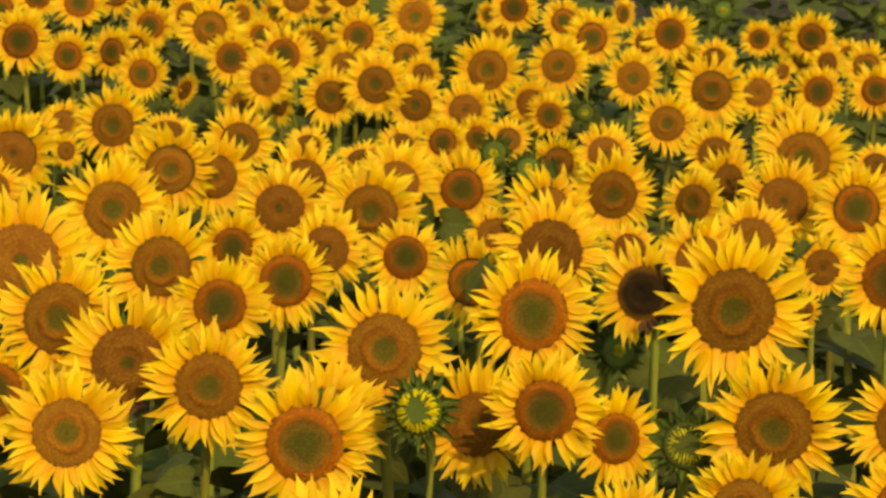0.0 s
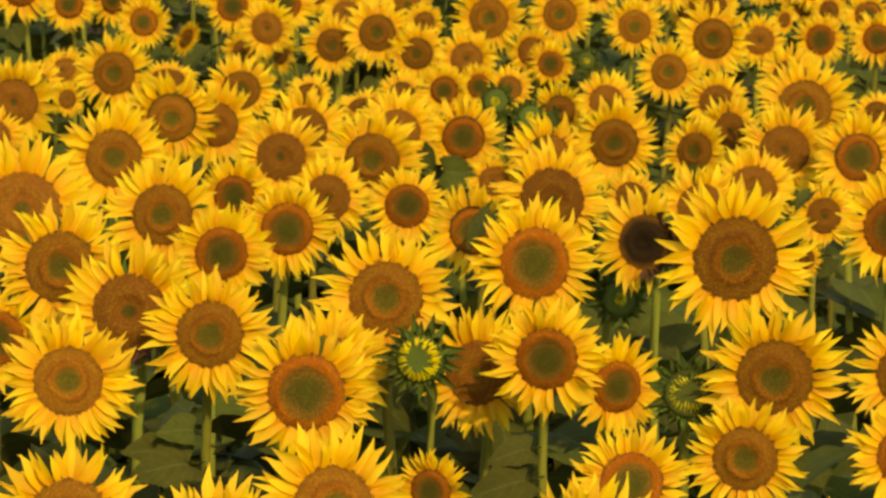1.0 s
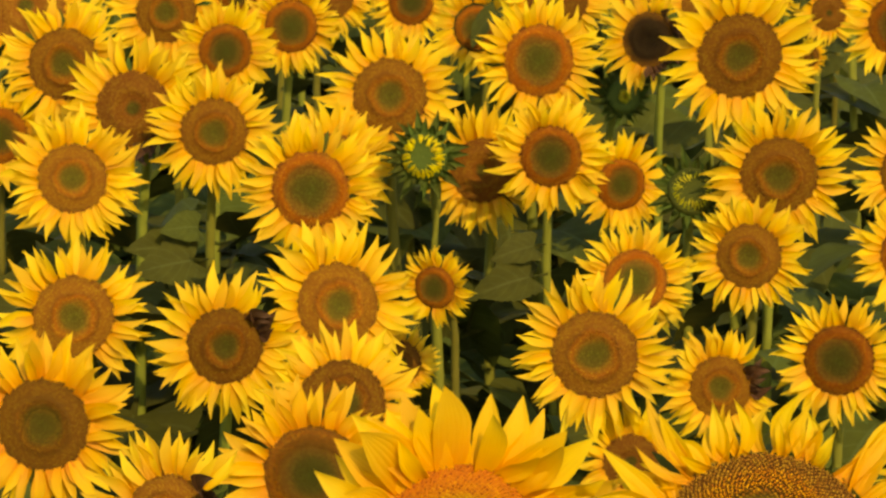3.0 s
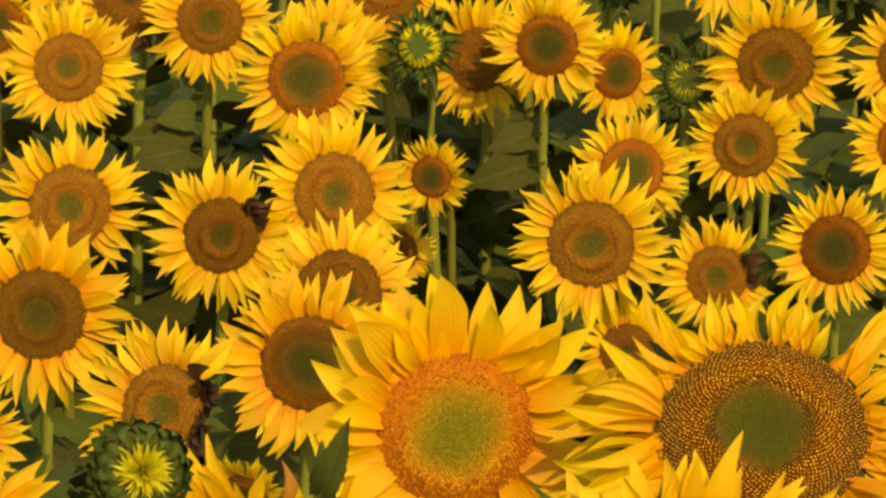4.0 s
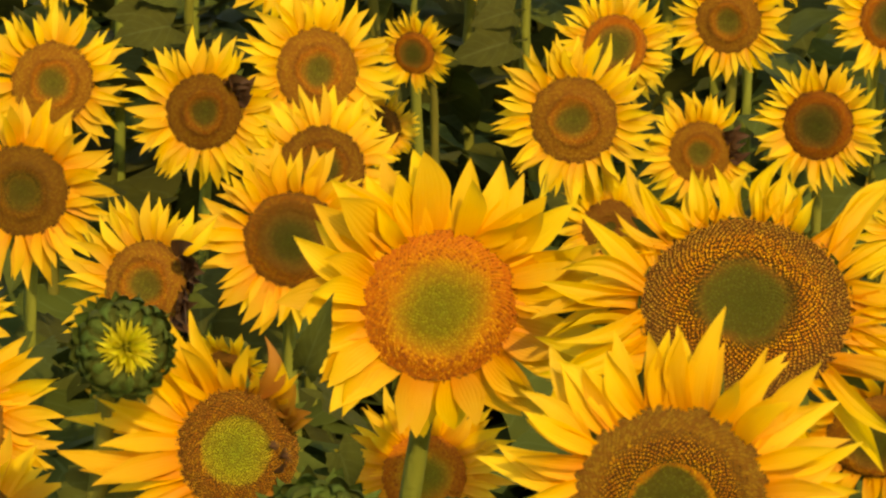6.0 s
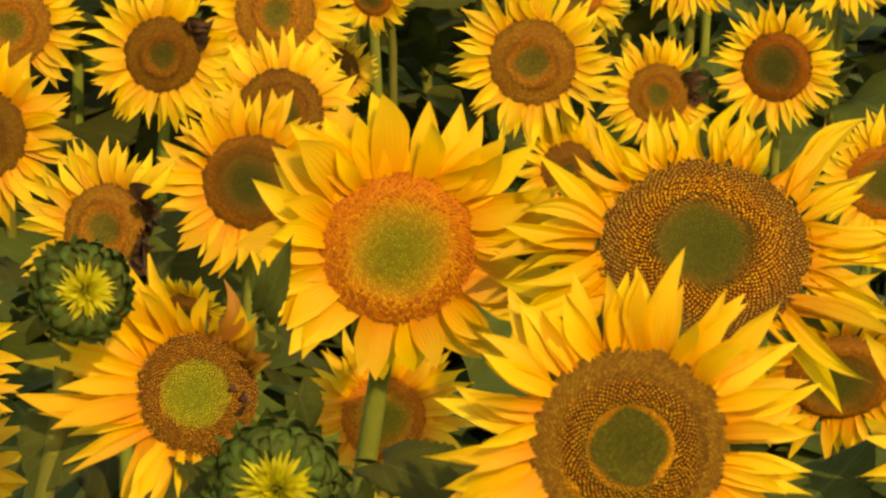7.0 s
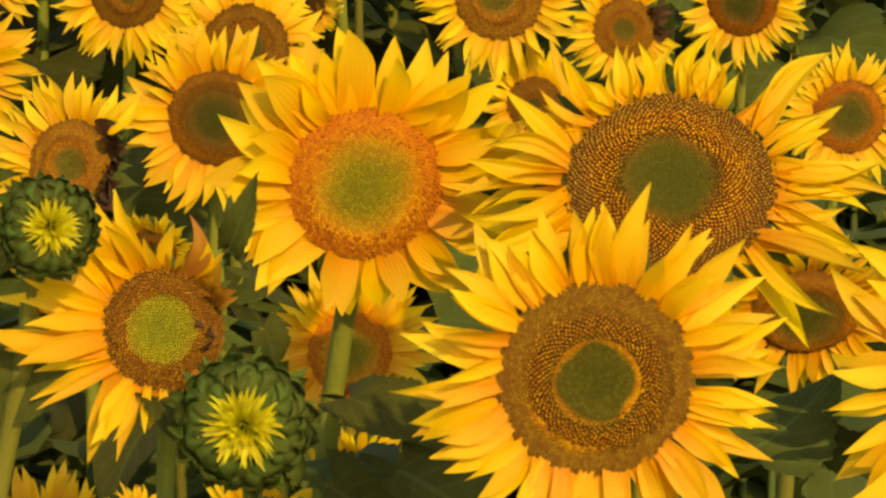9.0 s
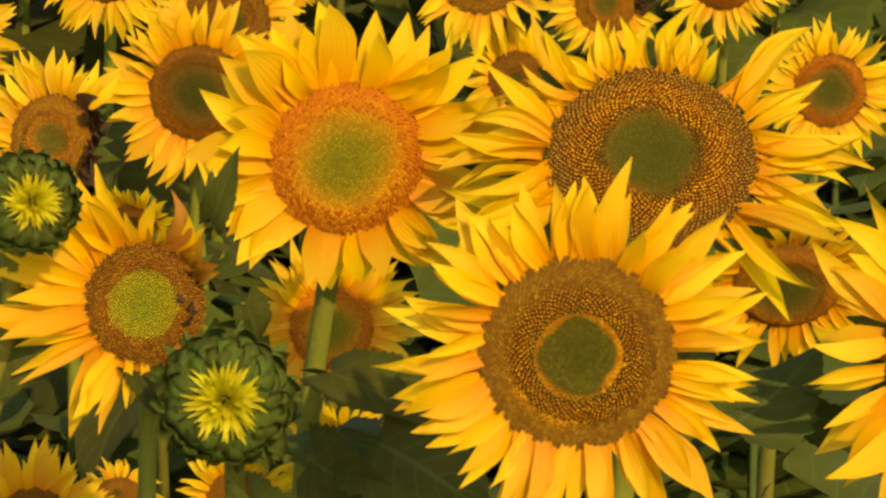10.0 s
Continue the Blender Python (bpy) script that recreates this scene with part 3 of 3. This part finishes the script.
sunflower(-0.421, 6.093, 1.183, 0.133, "ripe", turn=-10, nod=12, plan=plan_blight(-8, 44), label=BLIGHTED)
sunflower(-0.732, 6.240, 1.101, 0.096, "ripe", turn=20)
sunflower(-0.213, 6.456, 1.166, 0.150, "young", fine=True)
sunflower(0.826, 6.805, 1.080, 0.121, "young")
sunflower(-0.678, 6.866, 1.153, 0.152, "ripe", fine=True)
sunflower(-0.181, 7.086, 1.144, 0.146, "ripe", nod=10)
sunflower(0.258, 7.309, 1.181, 0.152, "ripe")
sunflower(0.325, 7.326, 0.983, 0.097, "brown", nod=10)
sunflower(-0.410, 7.559, 1.145, 0.137, "ripe", plan=plan_blight(38, 16), label=BLIGHTED)
sunflower(-0.690, 7.614, 1.189, 0.146, "ripe")
sunflower(-0.202, 7.617, 1.211, 0.152, "ripe", nod=5)
sunflower(0.721, 7.621, 1.106, 0.126, "young")
sunflower(0.553, 7.637, 1.298, 0.117, "ripe")
sunflower(0.506, 7.646, 1.050, 0.113, "ripe", nod=5, plan=plan_blight(15, 24), label=BLIGHTED)
sunflower(-0.028, 7.952, 1.179, 0.080, "young", turn=-20, far=True)
sunflower(0.367, 8.125, 1.160, 0.124, "young", turn=10, nod=10)
sunflower(-0.089, 8.158, 0.990, 0.083, "brown", turn=25, nod=10, far=True)
sunflower(-0.272, 8.190, 1.330, 0.149, "young")
sunflower(0.653, 8.214, 1.354, 0.152, "ripe")
bud(0.486, 8.306, 1.307, 0.106, turn=10, nod=14, opening=True, tuft=0.9)
sunflower(0.927, 8.325, 1.177, 0.119, "young")
sunflower(-0.760, 8.405, 1.317, 0.138, "ripe")
bud(-0.049, 8.509, 1.346, 0.106, turn=-10, nod=8, opening=True)
sunflower(0.954, 8.534, 1.307, 0.131, "ripe")
sunflower(-0.241, 8.605, 1.313, 0.131, "brown", turn=5, nod=10)
sunflower(-0.122, 8.687, 1.446, 0.151, "ripe")
upright = sunflower(-0.489, 8.701, 1.367, 0.136, "ripe")
slender = sunflower(0.215, 8.737, 1.309, 0.126, "young")
sunflower(0.613, 8.772, 1.517, 0.174, "ripe")
sunflower(-0.668, 8.801, 1.402, 0.155, "brown", nod=5, plan=plan_blight(-50, 26), label=BLIGHTED)
sunflower(-0.968, 8.980, 1.317, 0.118, "young")
sunflower(-0.827, 8.980, 1.472, 0.151, "ripe")
sunflower(0.197, 9.057, 1.469, 0.150, "young")
sunflower(0.070, 8.950, 1.246, 0.1365, "brown", turn=-10)
sunflower(0.371, 8.900, 1.223, 0.109, "young", turn=15)
sunflower(-0.516, 9.678, 1.407, 0.121, "young")
sunflower(1.043, 9.680, 1.467, 0.142, "young")
sunflower(-0.977, 9.695, 1.511, 0.174, "brown", nod=10)
sunflower(0.465, 9.716, 1.429, 0.126, "withered", turn=-25, plan=plan_blight(-15, 70), label=BLIGHTED)
bud(0.413, 9.894, 1.268, 0.089, turn=5, nod=5, tuft=0.6)
sunflower(-0.374, 9.947, 1.429, 0.124, "young")
sunflower(-0.674, 9.990, 1.459, 0.143, "ripe")
sunflower(0.263, 10.184, 1.471, 0.154, "brown", nod=5)
neighbour_d = sunflower(0.067, 10.262, 1.387, 0.108, "young", turn=-15, far=True)
sunflower(0.655, 10.672, 1.393, 0.118, "brown", nod=10, far=True)
sunflower(-0.299, 10.837, 1.398, 0.123, "brown", turn=20)
sunflower(-0.097, 10.881, 1.373, 0.112, "young", far=True)
neighbour_f = sunflower(1.003, 11.035, 1.327, 0.087, "brown", turn=10, far=True)
sunflower(0.821, 11.113, 1.392, 0.123, "brown", nod=20, far=True)
sunflower(-0.570, 11.346, 1.342, 0.104, "young", far=True)
sunflower(-0.896, 11.388, 1.440, 0.156, "ripe")
neighbour_h = sunflower(-0.199, 11.443, 1.428, 0.148, "ripe")
sunflower(0.519, 11.599, 1.312, 0.088, "brown", nod=30, far=True)
sunflower(-0.461, 11.820, 1.398, 0.137, "brown", nod=10)
sunflower(1.184, 11.975, 1.379, 0.130, "young", far=True)
neighbour_b = sunflower(0.298, 11.992, 1.374, 0.126, "brown", nod=8, far=True)
sunflower(0.984, 12.114, 1.384, 0.134, "brown", nod=10, far=True)
sunflower(0.497, 12.246, 1.390, 0.139, "ripe")
neighbour_g = sunflower(0.751, 12.619, 1.326, 0.113, "ripe", far=True)
sunflower(-0.144, 12.749, 1.370, 0.134, "brown", nod=10, far=True)
sunflower(-0.425, 12.807, 1.370, 0.135, "brown", turn=15, nod=10, far=True)
neighbour_a = sunflower(0.059, 12.862, 1.341, 0.121, "young", far=True)
sunflower(1.118, 13.021, 1.421, 0.167, "ripe", nod=10)
sunflower(-0.850, 13.077, 1.379, 0.141, "ripe", far=True)
sunflower(-0.714, 13.167, 1.349, 0.128, "brown", turn=20, far=True)
sunflower(-1.437, 13.376, 1.298, 0.109, "brown", turn=20, nod=20, far=True)
neighbour_c = sunflower(0.918, 13.385, 1.307, 0.112, "brown", turn=30, far=True)
sunflower(-1.403, 13.676, 1.370, 0.144, "brown", far=True)
sunflower(0.929, 14.324, 1.307, 0.120, "brown", nod=10, far=True)
sunflower(0.557, 14.343, 1.307, 0.120, "brown", nod=20, far=True)
sunflower(-0.706, 14.592, 1.326, 0.130, "ripe", far=True)
sunflower(-1.166, 14.807, 1.363, 0.148, "ripe", far=True)
sunflower(-1.016, 15.441, 1.295, 0.121, "brown", turn=10, nod=55, far=True)
sunflower(1.269, 15.442, 1.295, 0.121, "brown", nod=10, far=True)
sunflower(0.827, 15.507, 1.307, 0.125, "ripe", far=True)
sunflower(1.038, 16.259, 1.366, 0.145, "ripe", far=True)
sunflower(-0.266, 16.619, 1.361, 0.141, "ripe", far=True)
sunflower(0.175, 16.706, 1.411, 0.157, "ripe", far=True)
sunflower(0.773, 17.097, 1.349, 0.133, "ripe", far=True)
sunflower(-0.725, 17.147, 1.336, 0.129, "brown", nod=5, far=True)
sunflower(0.480, 17.483, 1.369, 0.136, "ripe", far=True)
sunflower(-0.681, 17.949, 1.379, 0.135, "young", far=True)
sunflower(-1.821, 18.107, 1.431, 0.152, "young", far=True)
sunflower(-0.126, 19.128, 1.464, 0.154, "ripe", far=True)
# far rows
sunflower(0.884, 10.170, 1.327, 0.047, "brown", turn=50, nod=-20, far=True, length=1.08)
sunflower(0.140, 12.040, 1.303, 0.085, "brown", nod=20, far=True)
sunflower(1.111, 12.522, 1.288, 0.093, "brown", turn=-35, far=True)
bud(0.267, 13.131, 1.376, 0.081, nod=10, tuft=0.6)
bud(0.169, 13.806, 1.360, 0.089, turn=-10, nod=10, tuft=0.6)
sunflower(-0.068, 14.049, 1.249, 0.080, "brown", turn=-10, nod=20, far=True, length=1.08)
neighbour_e = sunflower(0.403, 14.643, 1.247, 0.099, "brown", far=True)
sunflower(1.525, 14.765, 1.234, 0.088, "brown", nod=30, far=True, length=1.08)
sunflower(-0.289, 14.898, 1.246, 0.100, "brown", nod=50, far=True)
sunflower(-1.373, 15.312, 1.223, 0.062, "brown", turn=40, far=True, length=1.08)
sunflower(-0.500, 15.526, 1.222, 0.096, "brown", nod=25, far=True)
bud(0.525, 15.532, 1.343, 0.071, tuft=0.6)
sunflower(-0.155, 15.558, 1.220, 0.084, "brown", nod=20, far=True, length=1.08)
sunflower(-0.002, 15.717, 1.218, 0.095, "young", far=True)
sunflower(0.248, 15.874, 1.215, 0.086, "brown", turn=10, nod=20, far=True, length=1.08)
sunflower(0.131, 15.902, 1.215, 0.090, "young", turn=-10, far=True, length=1.08)
sunflower(-1.579, 16.149, 1.213, 0.096, "brown", nod=40, far=True, length=1.08)
sunflower(0.086, 16.297, 1.286, 0.118, "brown", far=True)
sunflower(-1.495, 16.434, 1.233, 0.102, "brown", turn=-30, nod=30, far=True)
sunflower(-0.109, 16.588, 1.281, 0.116, "ripe", far=True)
sunflower(0.421, 16.642, 1.236, 0.103, "young", far=True)
sunflower(-0.446, 16.672, 1.307, 0.123, "ripe", far=True)
sunflower(0.348, 16.790, 1.273, 0.113, "brown", turn=-10, far=True)
sunflower(1.516, 16.955, 1.306, 0.121, "young", far=True)
sunflower(1.274, 17.003, 1.299, 0.119, "brown", far=True)
sunflower(1.770, 17.168, 1.291, 0.116, "young", far=True)
sunflower(-0.682, 17.357, 1.221, 0.098, "brown", turn=-40, far=True, length=1.08)
sunflower(-0.835, 17.513, 1.212, 0.085, "brown", far=True, length=1.08)
sunflower(-0.904, 17.972, 1.365, 0.131, "young", far=True)
sunflower(-1.290, 18.030, 1.293, 0.112, "young", far=True)
sunflower(-1.103, 18.034, 1.220, 0.083, "brown", turn=40, nod=-20, far=True, length=1.08)
sunflower(1.870, 18.581, 1.282, 0.105, "young", nod=10, far=True, length=1.08)
sunflower(-1.660, 18.608, 1.326, 0.116, "young", far=True)
sunflower(-0.437, 18.670, 1.282, 0.105, "brown", far=True, length=1.08)
sunflower(-0.091, 18.748, 1.235, 0.086, "brown", far=True, length=1.08)
sunflower(1.525, 18.833, 1.239, 0.066, "brown", turn=30, nod=-10, far=True, length=1.08)
sunflower(-1.493, 18.951, 1.320, 0.112, "young", turn=-20, far=True, length=1.08)
sunflower(-0.168, 18.959, 1.298, 0.107, "ripe", far=True, length=1.08)
sunflower(0.675, 19.031, 1.377, 0.128, "young", far=True)
sunflower(1.030, 19.042, 1.395, 0.133, "young", far=True)
sunflower(-1.055, 19.045, 1.421, 0.141, "ripe", far=True)
sunflower(-0.383, 19.105, 1.380, 0.128, "young", far=True)
sunflower(-0.589, 19.128, 1.344, 0.118, "ripe", far=True)
sunflower(1.104, 19.252, 1.251, 0.093, "brown", turn=-30, far=True, length=1.08)
sunflower(1.760, 19.252, 1.252, 0.078, "brown", far=True, length=1.08)
sunflower(1.693, 19.334, 1.357, 0.120, "young", far=True)
sunflower(1.663, 19.407, 1.257, 0.089, "brown", far=True, length=1.08)
sunflower(1.251, 19.438, 1.257, 0.094, "brown", nod=20, far=True, length=1.08)
sunflower(-1.433, 19.487, 1.300, 0.105, "brown", far=True, length=1.08)
bud(2.026, 19.490, 1.433, 0.068, tuft=0.6)
sunflower(1.885, 19.526, 1.260, 0.084, "young", turn=-10, far=True, length=1.08)
sunflower(-1.368, 19.665, 1.391, 0.127, "young", far=True)
bud(1.324, 19.931, 1.446, 0.091, tuft=0.6)
sunflower(-0.862, 19.963, 1.320, 0.107, "young", turn=20, far=True, length=1.08)
sunflower(-1.747, 20.239, 1.466, 0.142, "young", far=True)
sunflower(0.975, 20.249, 1.272, 0.093, "brown", turn=20, far=True, length=1.08)
sunflower(1.656, 20.354, 1.275, 0.082, "young", turn=-30, far=True, length=1.08)
sunflower(0.345, 20.374, 1.429, 0.131, "young", far=True)
sunflower(1.532, 20.393, 1.279, 0.096, "young", far=True, length=1.08)
sunflower(-1.245, 20.619, 1.379, 0.117, "brown", far=True, length=1.08)
sunflower(-0.721, 20.728, 1.454, 0.134, "brown", far=True)
sunflower(0.596, 20.810, 1.338, 0.106, "young", far=True, length=1.08)
sunflower(0.292, 20.867, 1.286, 0.079, "brown", far=True, length=1.08)
sunflower(-2.021, 21.012, 1.449, 0.128, "young", far=True)
sunflower(-2.213, 21.041, 1.384, 0.114, "young", far=True, length=1.08)
sunflower(-1.645, 21.111, 1.457, 0.128, "young", far=True)
sunflower(-0.855, 21.650, 1.329, 0.099, "young", turn=-20, far=True, length=1.08)
sunflower(0.230, 21.673, 1.311, 0.076, "young", turn=-30, far=True, length=1.08)
sunflower(-1.033, 21.709, 1.313, 0.093, "brown", turn=30, far=True, length=1.08)
sunflower(0.932, 21.743, 1.314, 0.088, "young", turn=40, far=True, length=1.08)
sunflower(-0.496, 21.829, 1.406, 0.111, "young", far=True, length=1.08)
sunflower(-0.632, 22.202, 1.330, 0.078, "brown", turn=20, far=True, length=1.08)
# leaves that hang before the middle heads
hang_leaf(slender, (0.205, 8.680, 1.133), (0.106, 8.600, 1.131), 0.75, (0.10, -0.85, 0.50))
hang_leaf(slender, (0.208, 8.660, 1.073), (0.063, 8.580, 1.060), 0.80, (0.10, -0.85, 0.50))
hang_leaf(upright, (-0.505, 8.660, 1.169), (-0.571, 8.580, 1.193), 0.90, (0.10, -0.85, 0.50))
hang_leaf(upright, (-0.490, 8.640, 1.109), (-0.638, 8.560, 1.107), 0.85, (0.10, -0.85, 0.50))
hang_leaf(upright, (-0.560, 8.680, 1.120), (-0.647, 8.600, 1.147), 0.90, (0.10, -0.85, 0.50))
hang_leaf(neighbour_a, (-0.037, 12.692, 1.260), (0.100, 12.640, 1.252), 0.85, (-0.75, -0.60, 0.20))
hang_leaf(neighbour_b, (0.280, 11.829, 1.351), (0.241, 11.789, 1.437), 0.77, (-0.75, -0.60, 0.20))
hang_leaf(neighbour_c, (1.020, 13.213, 1.275), (0.913, 13.163, 1.213), 0.85, (-0.75, -0.60, 0.20))
hang_leaf(neighbour_d, (0.144, 10.109, 1.462), (0.043, 10.052, 1.403), 0.77, (-0.75, -0.60, 0.20))
hang_leaf(neighbour_e, (0.368, 14.487, 1.285), (0.388, 14.428, 1.207), 0.77, (-0.75, -0.60, 0.20))
hang_leaf(neighbour_f, (0.975, 10.886, 1.414), (0.903, 10.838, 1.383), 0.77, (-0.75, -0.60, 0.20))
hang_leaf(neighbour_a, (-0.076, 12.702, 1.348), (-0.032, 12.642, 1.265), 0.77, (-0.75, -0.60, 0.20))
hang_leaf(neighbour_g, (0.704, 12.457, 1.294), (0.793, 12.398, 1.263), 0.68, (-0.75, -0.60, 0.20))
hang_leaf(neighbour_h, (-0.235, 11.280, 1.415), (-0.240, 11.223, 1.360), 0.51, (-0.75, -0.60, 0.20))



# ---- lower foliage between the plants, and the field beyond the last heads ----
def far_foliage():
    rng = random.Random(77)
    verts, faces, uvs = [], [], []
    src = [[v.co.copy() for v in me.vertices] for me in LEAVES[:4]]
    polys = [tuple(p.vertices) for p in LEAVES[0].polygons]
    grid = [(i / 6, j / 14) for j in range(15) for i in range(7)]
    for i in range(680):
        far = i < 230
        y = rng.uniform(20.5, 42) if far else 4.7 + 16.5 * rng.random() ** 1.1
        x, h = rng.uniform(-0.15, 0.15) * y + rng.uniform(-0.3, 0.3), rng.uniform(0.7, 1.15) if far else rng.uniform(0.45, 0.7)
        first = len(verts)
        for z in (-0.03, h):
            verts += [(x + 0.008 * math.cos(q * 1.571), y + 0.008 * math.sin(q * 1.571), z) for q in range(4)]
        uvs += [(0.5, 0.1)] * 8
        faces += [(first + q, first + (q + 1) % 4, first + 4 + (q + 1) % 4, first + 4 + q) for q in range(4)]
        for k in range(10):
            m = Matrix.Translation((x, y, h * (1 - 0.066 * k * rng.uniform(0.8, 1.2)))) @ Matrix.Rotation(k * 2.4 + rng.uniform(-0.5, 0.5), 4, "Z")
            m = m @ Matrix.Rotation(radians(rng.uniform(-5, 35)), 4, "X") @ Matrix.Scale(rng.uniform(0.2, 0.36), 4)
            first = len(verts)
            verts += [tuple(m @ v) for v in src[k % 4]]
            uvs += grid
            faces += [tuple(first + n for n in p) for p in polys]
    tagged(new("field_foliage", finish("field_foliage", verts, faces, uvs, LEAF)), "dark green lower leaves between the sunflower plants", "foliage", kind="stuff")


far_foliage()
